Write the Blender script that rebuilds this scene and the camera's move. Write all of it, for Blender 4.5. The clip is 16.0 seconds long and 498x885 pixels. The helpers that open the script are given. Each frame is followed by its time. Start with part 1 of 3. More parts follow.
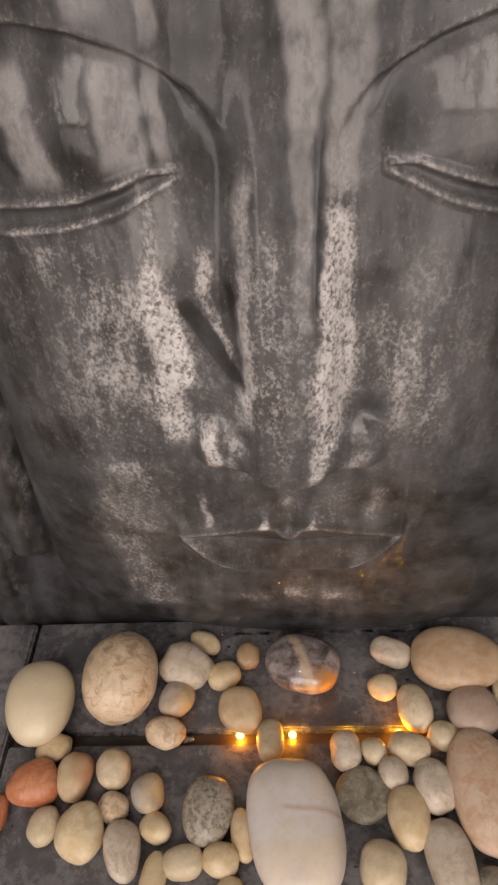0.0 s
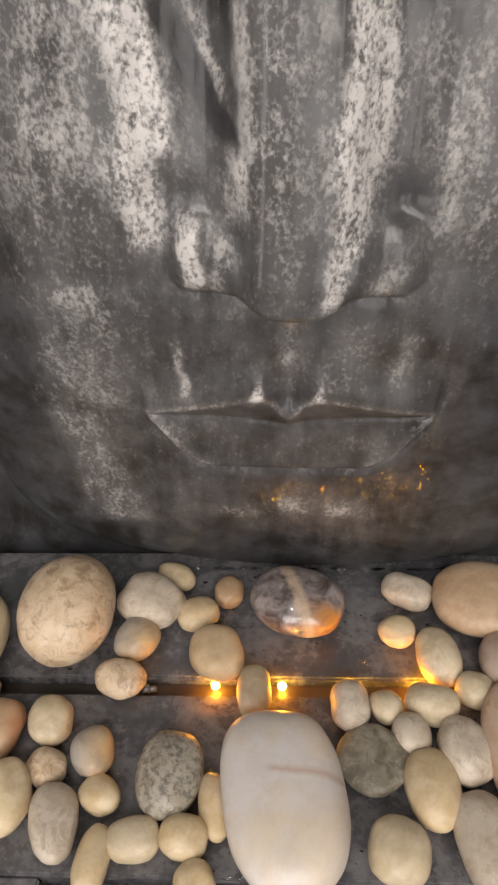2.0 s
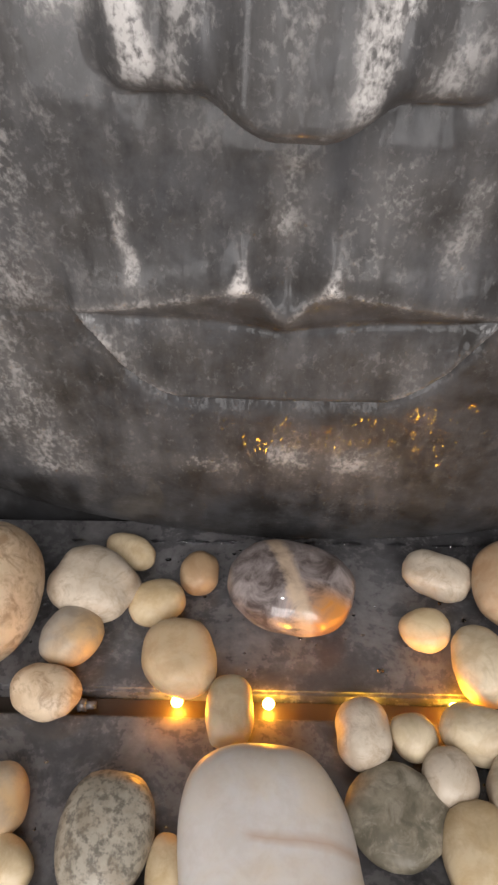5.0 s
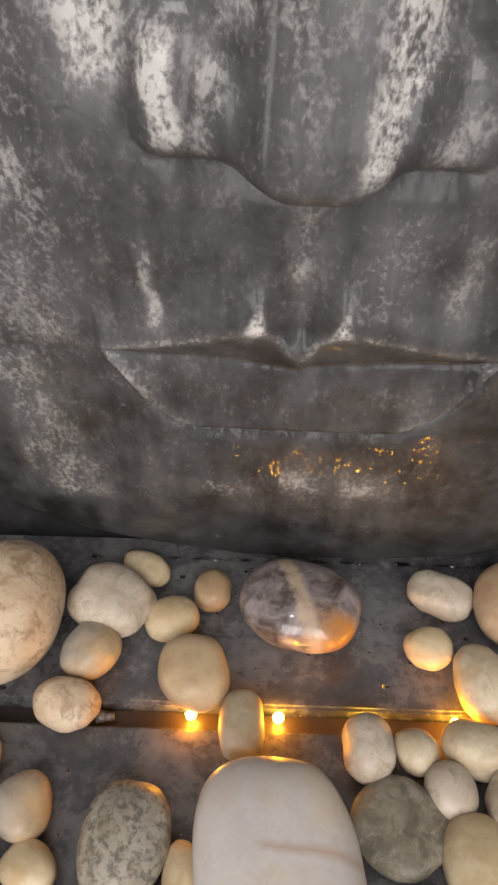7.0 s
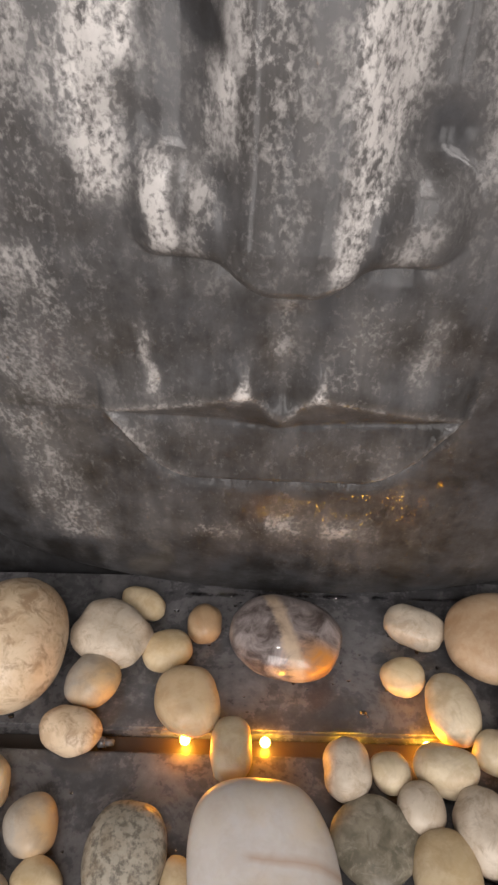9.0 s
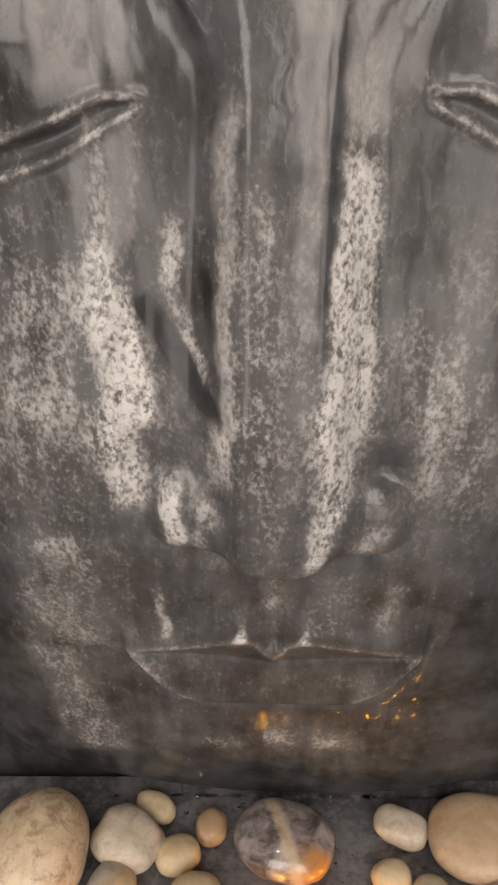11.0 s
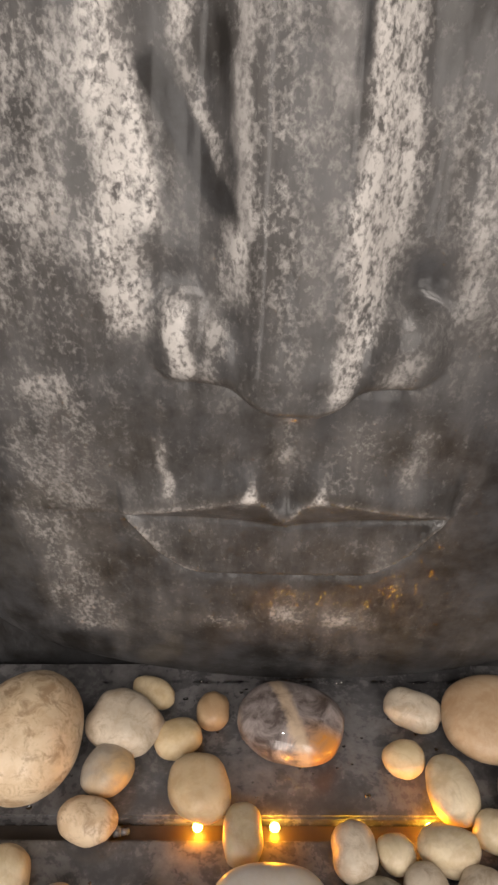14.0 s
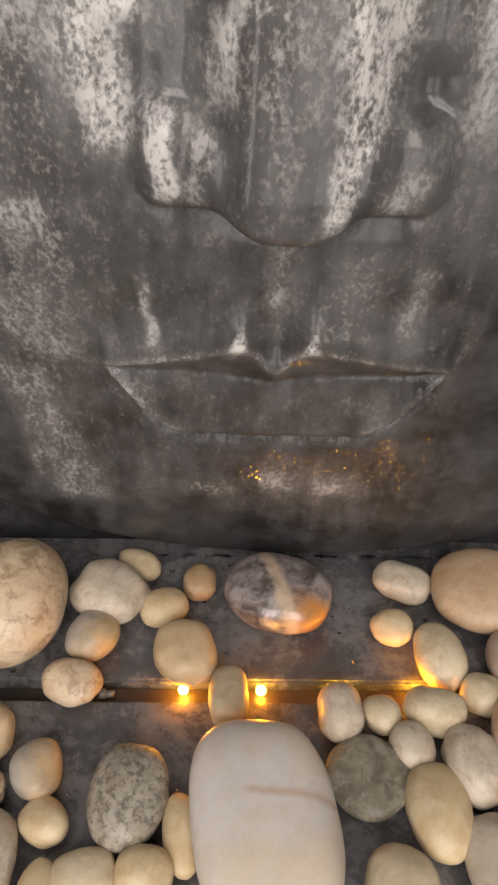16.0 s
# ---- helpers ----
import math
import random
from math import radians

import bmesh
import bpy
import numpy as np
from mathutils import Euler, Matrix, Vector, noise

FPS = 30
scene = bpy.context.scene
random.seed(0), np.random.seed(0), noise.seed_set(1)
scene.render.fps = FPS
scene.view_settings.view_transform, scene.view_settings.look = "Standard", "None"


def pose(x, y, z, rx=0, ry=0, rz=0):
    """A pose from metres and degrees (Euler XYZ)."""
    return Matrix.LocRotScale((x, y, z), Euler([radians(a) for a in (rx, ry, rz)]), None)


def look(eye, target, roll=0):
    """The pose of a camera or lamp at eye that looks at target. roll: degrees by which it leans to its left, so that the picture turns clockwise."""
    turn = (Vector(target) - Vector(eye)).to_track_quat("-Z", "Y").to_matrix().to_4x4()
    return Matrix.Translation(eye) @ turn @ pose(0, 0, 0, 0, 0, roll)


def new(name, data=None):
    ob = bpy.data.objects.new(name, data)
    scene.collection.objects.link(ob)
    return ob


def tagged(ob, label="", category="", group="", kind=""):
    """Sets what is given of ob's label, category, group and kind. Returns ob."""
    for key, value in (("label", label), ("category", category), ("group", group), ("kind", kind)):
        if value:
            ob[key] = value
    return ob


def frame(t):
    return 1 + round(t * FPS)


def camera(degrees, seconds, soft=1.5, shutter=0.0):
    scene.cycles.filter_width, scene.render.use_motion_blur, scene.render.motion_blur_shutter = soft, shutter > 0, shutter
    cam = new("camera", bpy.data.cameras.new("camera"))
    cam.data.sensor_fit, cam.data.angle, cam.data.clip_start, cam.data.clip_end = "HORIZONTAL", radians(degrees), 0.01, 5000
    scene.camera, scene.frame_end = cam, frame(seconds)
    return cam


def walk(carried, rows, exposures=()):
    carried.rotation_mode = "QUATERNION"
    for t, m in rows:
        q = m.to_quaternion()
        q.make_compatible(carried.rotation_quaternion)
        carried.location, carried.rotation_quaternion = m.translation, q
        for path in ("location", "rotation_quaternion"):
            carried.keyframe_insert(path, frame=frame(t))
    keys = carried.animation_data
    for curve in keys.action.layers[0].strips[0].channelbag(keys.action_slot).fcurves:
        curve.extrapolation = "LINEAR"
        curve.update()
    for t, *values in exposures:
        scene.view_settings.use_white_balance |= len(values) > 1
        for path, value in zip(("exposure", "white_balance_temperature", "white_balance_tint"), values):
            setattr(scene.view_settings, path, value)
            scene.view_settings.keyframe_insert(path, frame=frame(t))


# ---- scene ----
cam = camera(36.0, 16.0, soft=2.7)
PATH = [
    (0, (0.0436, 0.0070, 0.4590), (0.0065, 0.3803, 0.1283), -6.13),
    (0.5, (0.0393, 0.0077, 0.4585), (0.0041, 0.3808, 0.1275), -5.76),
    (1, (0.0422, 0.0077, 0.4447), (0.0089, 0.3818, 0.1146), -5.18),
    (1.5, (0.0441, 0.0027, 0.4143), (0.0130, 0.3776, 0.0849), -4.78),
    (2, (0.0343, 0.0323, 0.3369), (0.0049, 0.4147, 0.0160), -3.24),
    (2.5, (0.0272, 0.0585, 0.2479), (0.0040, 0.4455, -0.0679), -1.84),
    (3, (0.0256, 0.0803, 0.2299), (0.0062, 0.4629, -0.0913), -1.46),
    (3.5, (0.0260, 0.0948, 0.2308), (0.0074, 0.4734, -0.0952), -1.44),
    (4, (0.0303, 0.1021, 0.2466), (0.0120, 0.4770, -0.0837), -1.45),
    (4.2, (0.0305, 0.1040, 0.2482), (0.0124, 0.4773, -0.0838), -1.42),
    (6.3, (0.0301, 0.1025, 0.2803), (0.0060, 0.4726, -0.0549), -1.57),
    (6.5, (0.0311, 0.1043, 0.2834), (0.0066, 0.4754, -0.0508), -1.56),
    (7, (0.0283, 0.0992, 0.2714), (0.0044, 0.4708, -0.0624), -1.38),
    (7.5, (0.0296, 0.0877, 0.2552), (0.0067, 0.4526, -0.0859), -1.34),
    (8, (0.0278, 0.0736, 0.2555), (0.0076, 0.4377, -0.0866), -1.13),
    (8.5, (0.0294, 0.0777, 0.2711), (0.0124, 0.4423, -0.0706), -0.86),
    (9, (0.0310, 0.0840, 0.2986), (0.0121, 0.4656, -0.0240), -0.99),
    (9.5, (0.0346, 0.0755, 0.3280), (0.0119, 0.4757, 0.0290), -1.29),
    (10, (0.0359, 0.0688, 0.3486), (0.0131, 0.4817, 0.0676), -1.78),
    (10.2, (0.0376, 0.0667, 0.3583), (0.0134, 0.4846, 0.0848), -2.06),
    (12.3, (0.0287, 0.0590, 0.3760), (0.0134, 0.4972, 0.1358), -2.33),
    (12.5, (0.0272, 0.0590, 0.3692), (0.0120, 0.4948, 0.1247), -2.23),
    (13, (0.0283, 0.0612, 0.3500), (0.0145, 0.4903, 0.0938), -1.90),
    (13.5, (0.0291, 0.0649, 0.3402), (0.0164, 0.4860, 0.0710), -1.58),
    (14, (0.0249, 0.0682, 0.3232), (0.0139, 0.4799, 0.0397), -1.29),
    (14.5, (0.0301, 0.0719, 0.3091), (0.0208, 0.4743, 0.0124), -0.71),
    (15, (0.0304, 0.0714, 0.3036), (0.0233, 0.4664, -0.0029), -0.29),
    (15.5, (0.0243, 0.0690, 0.2955), (0.0177, 0.4570, -0.0198), -0.16),
    (16, (0.0259, 0.0632, 0.2925), (0.0198, 0.4456, -0.0297), -0.30),
]
EXPOSURES = [(0.0, -0.2, 6880, 15.5), (1.5, -0.12, 6720, 12.5), (2.0, 0.0, 6500, 9.5), (3.5, 0.2, 6250, 9.0), (7.0, 0.05, 6280, 9.0), (8.0, 0.05, 6220, 9.0), (9.5, -0.06, 6580, 11.0), (10.0, -0.09, 6680, 11.0), (12.5, -0.07, 6990, 10.5), (16.0, 0.0, 6600, 10.0)]
walk(cam, [(t, look(eye, target, roll)) for t, eye, target, roll in PATH], EXPOSURES)

# ---- world, light ----
world = bpy.data.worlds.new("room_air")
scene.world = world
world.use_nodes = True
world.node_tree.nodes["Background"].inputs[0].default_value = (0.9, 0.95, 1.0, 1)
world.node_tree.nodes["Background"].inputs[1].default_value = 0.03


def area_lamp(name, eye, target, size, watts, color, height=0.0):
    data = bpy.data.lights.new(name, "AREA")
    data.shape, data.size, data.energy, data.color = "RECTANGLE" if height else "DISK", size, watts, color
    if height:
        data.size_y = height
    ob = new(name, data)
    ob.matrix_world = look(eye, target)
    return ob


# unseen light panels behind the camera, brighter above than below, with dark gaps between, and one small ceiling spot
for x, wide in ((-0.80, 0.46), (0.07, 0.14), (0.27, 0.18), (0.72, 0.40)):
    area_lamp("light_panel", (x, -1.75, 1.35), (x * 0.5, 0.28, 0.12), wide, 64.0 * wide, (1.0, 0.93, 0.885), 2.0)
    # low row added only to put a sheen on the statue
    area_lamp("low_light_panel", (x, -1.75, -0.35), (x * 0.5, 0.28, -0.35), wide, 14.5 * wide, (1.0, 0.95, 0.92), 1.2)
area_lamp("ceiling_spot", (-0.35, -0.15, 1.95), (0.0, 0.28, 0.1), 0.07, 2.6, (1.0, 0.95, 0.90))

# ---- materials ----


def material(name):
    m = bpy.data.materials.new(name)
    m.use_nodes = True
    t = m.node_tree
    return m, t, t.nodes["Principled BSDF"]


def node(t, kind, **values):
    n = t.nodes.new(kind)
    for k, v in values.items():
        if isinstance(v, bpy.types.NodeSocket):
            t.links.new(v, n.inputs[k.replace("_", " ")])
        else:
            n.inputs[k.replace("_", " ")].default_value = v
    return n


def coords(t, scale=(1, 1, 1), shift=(0, 0, 0)):
    c = t.nodes.new("ShaderNodeTexCoord")
    mp = t.nodes.new("ShaderNodeMapping")
    mp.inputs["Scale"].default_value = scale
    mp.inputs["Location"].default_value = shift
    t.links.new(c.outputs["Object"], mp.inputs["Vector"])
    return mp.outputs[0]


def noise_tex(t, vec, scale, detail=5.0, rough=0.6, distort=0.0):
    n = node(t, "ShaderNodeTexNoise", Vector=vec, Scale=scale, Detail=detail, Roughness=rough, Distortion=distort)
    return n.outputs["Fac"]


def ramp(t, fac, *stops):
    r = t.nodes.new("ShaderNodeValToRGB")
    t.links.new(fac, r.inputs[0])
    el = r.color_ramp.elements
    while len(el) < len(stops):
        el.new(0.5)
    for e, (p, c) in zip(el, stops):
        e.position = p
        e.color = (*c, 1) if isinstance(c, tuple) else (c, c, c, 1)
    return r.outputs[0]


def mix(t, fac, a, b, mode="MIX"):
    n = t.nodes.new("ShaderNodeMix")
    n.data_type, n.blend_type = "RGBA", mode
    for i, v in ((0, fac), (6, a), (7, b)):
        if isinstance(v, bpy.types.NodeSocket):
            t.links.new(v, n.inputs[i])
        elif i == 0:
            n.inputs[i].default_value = v
        else:
            n.inputs[i].default_value = (*v, 1)
    return n.outputs[2]


def calc(t, op, a, b=0.0, clamp=False):
    n = t.nodes.new("ShaderNodeMath")
    n.operation, n.use_clamp = op, clamp
    for i, v in ((0, a), (1, b)):
        if isinstance(v, bpy.types.NodeSocket):
            t.links.new(v, n.inputs[i])
        else:
            n.inputs[i].default_value = v
    return n.outputs[0]


def bump(t, bsdf, height, strength=0.3, distance=0.001, slot="Normal"):
    n = node(t, "ShaderNodeBump", Strength=strength, Distance=distance, Height=height)
    t.links.new(n.outputs[0], bsdf.inputs[slot])
    return n


def statue_material():
    """Dark wet cast stone with pale lime deposits, thinned where shade is painted in."""
    m, t, b = material("wet_cast_stone")
    at = t.nodes.new("ShaderNodeAttribute")
    at.attribute_name = "mineral_shade"
    dens = at.outputs["Fac"]
    flat = coords(t)
    tall = coords(t, (1, 1, 0.25))
    fine = noise_tex(t, coords(t, (1, 1, 0.75)), 620, 3, 0.6, 0.3)
    mid = noise_tex(t, coords(t, (1, 1, 0.6)), 210, 4, 0.6, 0.5)
    broad = noise_tex(t, tall, 36, 6, 0.65, 0.3)
    blotch = noise_tex(t, coords(t, (1, 1, 0.6), (0.3, 0.1, 0.7)), 78, 6, 0.68, 0.25)
    smear = noise_tex(t, coords(t, (1, 1, 0.12)), 95, 5, 0.6, 0.2)
    grain = calc(t, "ADD", calc(t, "MULTIPLY", fine, 0.58), calc(t, "MULTIPLY", mid, 0.42))
    level = calc(t, "ADD", calc(t, "SUBTRACT", calc(t, "MULTIPLY", dens, 1.12), 0.03), calc(t, "MULTIPLY", calc(t, "SUBTRACT", broad, 0.5), 1.1))
    level = calc(t, "ADD", level, calc(t, "MULTIPLY", calc(t, "SUBTRACT", smear, 0.5), 0.6))
    level = calc(t, "ADD", level, calc(t, "MULTIPLY", calc(t, "SUBTRACT", blotch, 0.5), 0.85))
    level = calc(t, "MINIMUM", level, 0.80)
    edge = calc(t, "SUBTRACT", 0.630, calc(t, "MULTIPLY", level, 0.27))
    lime = calc(t, "MULTIPLY", calc(t, "SUBTRACT", grain, calc(t, "SUBTRACT", edge, 0.020)), 6.5, True)
    veil = calc(t, "MULTIPLY", calc(t, "SUBTRACT", level, 0.12), 1.2, True)
    dark = mix(t, ramp(t, noise_tex(t, flat, 42, 6, 0.65), (0.38, 0.0), (0.62, 1.0)), (0.016, 0.0145, 0.0135), (0.048, 0.0485, 0.052))
    dark = mix(t, calc(t, "MULTIPLY", veil, 0.62), dark, (0.185, 0.176, 0.171))
    brush = noise_tex(t, coords(t, (1, 1, 0.10)), 130, 5, 0.62, 0.15)
    dark = mix(t, calc(t, "MULTIPLY", ramp(t, brush, (0.46, 0.0), (0.74, 0.6)), calc(t, "MULTIPLY", calc(t, "SUBTRACT", dens, 0.22), 1.6, True)), dark, (0.20, 0.19, 0.184))
    tone = calc(t, "ADD", calc(t, "MULTIPLY", dens, 0.9), calc(t, "MULTIPLY", calc(t, "SUBTRACT", blotch, 0.5), 0.6))
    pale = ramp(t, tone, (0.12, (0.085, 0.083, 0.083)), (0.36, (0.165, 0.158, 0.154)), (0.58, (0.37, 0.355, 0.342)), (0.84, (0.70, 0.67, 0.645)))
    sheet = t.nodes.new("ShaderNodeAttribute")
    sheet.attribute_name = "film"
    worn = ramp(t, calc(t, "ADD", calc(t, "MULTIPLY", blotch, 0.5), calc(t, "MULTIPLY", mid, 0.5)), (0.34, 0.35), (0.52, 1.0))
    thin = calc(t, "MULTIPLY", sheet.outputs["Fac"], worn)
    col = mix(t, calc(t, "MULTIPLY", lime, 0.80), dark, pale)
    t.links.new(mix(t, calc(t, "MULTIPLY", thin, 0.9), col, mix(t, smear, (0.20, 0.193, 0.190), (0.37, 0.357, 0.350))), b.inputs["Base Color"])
    t.links.new(calc(t, "ADD", 0.55, calc(t, "MULTIPLY", lime, 0.2)), b.inputs["Roughness"])
    b.inputs["Specular IOR Level"].default_value = 0.3
    t.links.new(calc(t, "SUBTRACT", calc(t, "SUBTRACT", 0.50, calc(t, "MULTIPLY", lime, 0.30)), calc(t, "MULTIPLY", thin, 0.40), True), b.inputs["Coat Weight"])
    h = calc(t, "ADD", calc(t, "MULTIPLY", lime, 0.35), calc(t, "MULTIPLY", noise_tex(t, flat, 160, 4, 0.6), 0.6))
    bump(t, b, h, 0.35, 0.0012)
    ripple = noise_tex(t, coords(t, (1, 1, 0.45)), 70, 2, 0.45, 0.3)
    ripple = calc(t, "ADD", ripple, calc(t, "MULTIPLY", noise_tex(t, coords(t, (1, 1, 0.7)), 190, 2, 0.5, 0.6), 0.22))
    sep = t.nodes.new("ShaderNodeSeparateXYZ")
    t.links.new(flat, sep.inputs[0])
    calm = calc(t, "MULTIPLY", calc(t, "SUBTRACT", 0.16, sep.outputs["Z"]), 12.0, True)
    t.links.new(calc(t, "SUBTRACT", 0.13, calc(t, "MULTIPLY", calm, 0.105)), b.inputs["Coat Roughness"])
    wave = calc(t, "MULTIPLY", ripple, calc(t, "ADD", 0.17, calc(t, "MULTIPLY", calm, 1.0)))
    bump(t, b, wave, 0.55, 0.0050, "Coat Normal")
    return m


def slate_material(name, pale=0.5):
    """Dark wet plate with cloudy lime bloom."""
    m, t, b = material(name)
    v = coords(t)
    cloud = noise_tex(t, v, 30, 7, 0.7, 0.5)
    spots = noise_tex(t, v, 130, 5, 0.65)
    grit = noise_tex(t, v, 700, 3, 0.6)
    base = mix(t, spots, (0.034, 0.033, 0.036), (0.125, 0.123, 0.130))
    speck = noise_tex(t, v, 300, 4, 0.65, 0.2)
    bloom = calc(t, "ADD", calc(t, "MULTIPLY", cloud, 0.70), calc(t, "ADD", calc(t, "MULTIPLY", spots, 0.30), calc(t, "MULTIPLY", speck, 0.18)))
    bloom = calc(t, "MULTIPLY", calc(t, "SUBTRACT", bloom, 0.580 - 0.1 * pale), 3.4, True)
    col = mix(t, calc(t, "MULTIPLY", bloom, 0.8), base, (0.33, 0.315, 0.32))
    t.links.new(mix(t, calc(t, "MULTIPLY", grit, 0.25), col, (0.05, 0.05, 0.052)), b.inputs["Base Color"])
    t.links.new(calc(t, "ADD", 0.22, calc(t, "MULTIPLY", bloom, 0.25)), b.inputs["Roughness"])
    b.inputs["Coat Weight"].default_value = 0.5
    b.inputs["Coat Roughness"].default_value = 0.05
    bump(t, b, calc(t, "ADD", spots, calc(t, "MULTIPLY", grit, 0.3)), 0.3, 0.0008)
    bump(t, b, noise_tex(t, v, 90, 2, 0.5), 0.3, 0.001, "Coat Normal")
    return m


def pebble_material(name, a, c, kind="cloud", spot=(0.08, 0.06, 0.05), scale=60.0, glow=0.0, gloss=0.40, worn=0.42):
    """River pebble: two tones and a pattern."""
    m, t, b = material(name)
    oi = t.nodes.new("ShaderNodeObjectInfo")
    v0 = coords(t)
    add = t.nodes.new("ShaderNodeVectorMath")
    add.operation = "ADD"
    t.links.new(v0, add.inputs[0])
    t.links.new(oi.outputs["Random"], add.inputs[1])
    v = add.outputs[0]
    a, c, spot = [tuple(x * k for x, k in zip(col, (0.92, 0.86, 0.785))) for col in (a, c, spot)]
    big = noise_tex(t, v, scale, 4, 0.55, 0.4)
    fine = noise_tex(t, v, 420, 5, 0.6)
    col = mix(t, ramp(t, big, (0.38, 0.0), (0.62, 1.0)), a, c)
    if kind == "speckle":
        s = noise_tex(t, v, 330, 4, 0.7)
        col = mix(t, ramp(t, s, (0.46, 0.0), (0.60, 0.8)), col, spot)
    elif kind == "mottle":
        s = noise_tex(t, v, 120, 7, 0.75, 0.7)
        col = mix(t, ramp(t, s, (0.48, 0.0), (0.62, 0.85)), col, spot)
    elif kind == "vein":
        w = noise_tex(t, v, scale * 0.8, 3, 0.5, 1.2)
        line = calc(t, "ABSOLUTE", calc(t, "SUBTRACT", w, 0.52))
        col = mix(t, ramp(t, line, (0.0, 0.26), (0.06, 0.0)), col, spot)
    elif kind == "seam":
        sep = t.nodes.new("ShaderNodeSeparateXYZ")
        t.links.new(v0, sep.inputs[0])
        wob = calc(t, "MULTIPLY", calc(t, "SUBTRACT", big, 0.5), 0.012)
        off = calc(t, "ABSOLUTE", calc(t, "ADD", calc(t, "ADD", sep.outputs["X"], 0.0075), calc(t, "ADD", wob, calc(t, "MULTIPLY", sep.outputs["Y"], -0.28))))
        along = calc(t, "MULTIPLY", calc(t, "ADD", sep.outputs["Y"], 0.007), 260.0, True)
        col = mix(t, calc(t, "MULTIPLY", along, ramp(t, calc(t, "MULTIPLY", off, 100.0), (0.0, 0.75), (0.28, 0.0))), col, spot)
    elif kind == "tip":
        sep = t.nodes.new("ShaderNodeSeparateXYZ")
        t.links.new(v0, sep.inputs[0])
        g = calc(t, "ADD", calc(t, "MULTIPLY", sep.outputs["Y"], -70.0), calc(t, "MULTIPLY", calc(t, "SUBTRACT", big, 0.35), 2.2), True)
        col = mix(t, g, col, spot)
    stain = noise_tex(t, v, 110, 7, 0.72, 0.35)
    col = mix(t, ramp(t, stain, (0.45, 0.0), (0.60, worn)), col, tuple(x * k for x, k in zip(a, (0.70, 0.58, 0.46))))
    col = mix(t, calc(t, "MULTIPLY", oi.outputs["Random"], 0.24), col, tuple(x * k for x, k in zip(a, (0.80, 0.76, 0.74))))
    col = mix(t, calc(t, "MULTIPLY", fine, 0.20), col, tuple(x * 0.55 for x in a))
    t.links.new(col, b.inputs["Base Color"])
    t.links.new(calc(t, "ADD", gloss, calc(t, "MULTIPLY", fine, 0.2)), b.inputs["Roughness"])
    b.inputs["Coat Weight"].default_value = 0.12
    b.inputs["Coat Roughness"].default_value = 0.2
    if glow:
        b.inputs["Subsurface Weight"].default_value = glow
        b.inputs["Subsurface Radius"].default_value = (1.0, 0.7, 0.4)
        b.inputs["Subsurface Scale"].default_value = 0.004
    bump(t, b, calc(t, "ADD", calc(t, "MULTIPLY", big, 0.6), calc(t, "MULTIPLY", fine, 0.35)), 0.22, 0.0008)
    return m


def banded_material():
    """Dark purple-brown pebble with a pale diagonal band and an ochre foot."""
    m, t, b = material("banded_pebble")
    v = coords(t)
    sep = t.nodes.new("ShaderNodeSeparateXYZ")
    t.links.new(v, sep.inputs[0])
    n = noise_tex(t, v, 95, 7, 0.72, 0.6)
    col = mix(t, ramp(t, n, (0.38, 0.0), (0.68, 1.0)), (0.075, 0.055, 0.05), (0.40, 0.35, 0.34))
    ochre = calc(t, "MULTIPLY", calc(t, "SUBTRACT", calc(t, "ADD", calc(t, "MULTIPLY", sep.outputs["X"], 30.0), calc(t, "MULTIPLY", n, 1.2)), 0.75), 2.0, True)
    front = calc(t, "MULTIPLY", calc(t, "SUBTRACT", -0.002, sep.outputs["Y"]), 160.0, True)
    col = mix(t, calc(t, "MULTIPLY", ochre, front, True), col, (0.45, 0.20, 0.05))
    d = calc(t, "ADD", sep.outputs["X"], calc(t, "MULTIPLY", sep.outputs["Y"], 0.65))
    d = calc(t, "ABSOLUTE", calc(t, "ADD", calc(t, "ADD", d, 0.001), calc(t, "MULTIPLY", calc(t, "SUBTRACT", n, 0.5), 0.006)))
    band = calc(t, "MULTIPLY", calc(t, "SUBTRACT", calc(t, "ADD", 0.0020, calc(t, "MULTIPLY", noise_tex(t, v, 260, 5, 0.65), 0.006)), d), 330.0, True)
    col = mix(t, calc(t, "MULTIPLY", band, ramp(t, n, (0.30, 0.45), (0.55, 0.9))), col, (0.50, 0.38, 0.27))
    t.links.new(col, b.inputs["Base Color"])
    b.inputs["Roughness"].default_value = 0.3
    b.inputs["Coat Weight"].default_value = 0.5
    bump(t, b, n, 0.3, 0.001)
    return m


def plain_material(name, color, rough=0.6, amount=0.3, scale=12.0, metal=0.0):
    m, t, b = material(name)
    n = noise_tex(t, coords(t), scale, 5, 0.6)
    t.links.new(mix(t, n, tuple(x * (1 - amount) for x in color), color), b.inputs["Base Color"])
    b.inputs["Roughness"].default_value, b.inputs["Metallic"].default_value = rough, metal
    bump(t, b, n, 0.15, 0.002)
    return m


STATUE = statue_material()
SLATE = slate_material("wet_slate")
RIM = slate_material("wet_slate_rim", 0.9)
CHANNEL = plain_material("channel_brown", (0.045, 0.033, 0.026), 0.35, 0.5, 120)
STRIP = plain_material("strip_board", (0.05, 0.032, 0.02), 0.35, 0.3, 200)
PAINT = plain_material("wall_paint", (0.17, 0.16, 0.15), 0.7, 0.1, 3)
TIMBER = plain_material("floor_boards", (0.22, 0.15, 0.10), 0.45, 0.4, 8)

# ---- mesh helpers ----


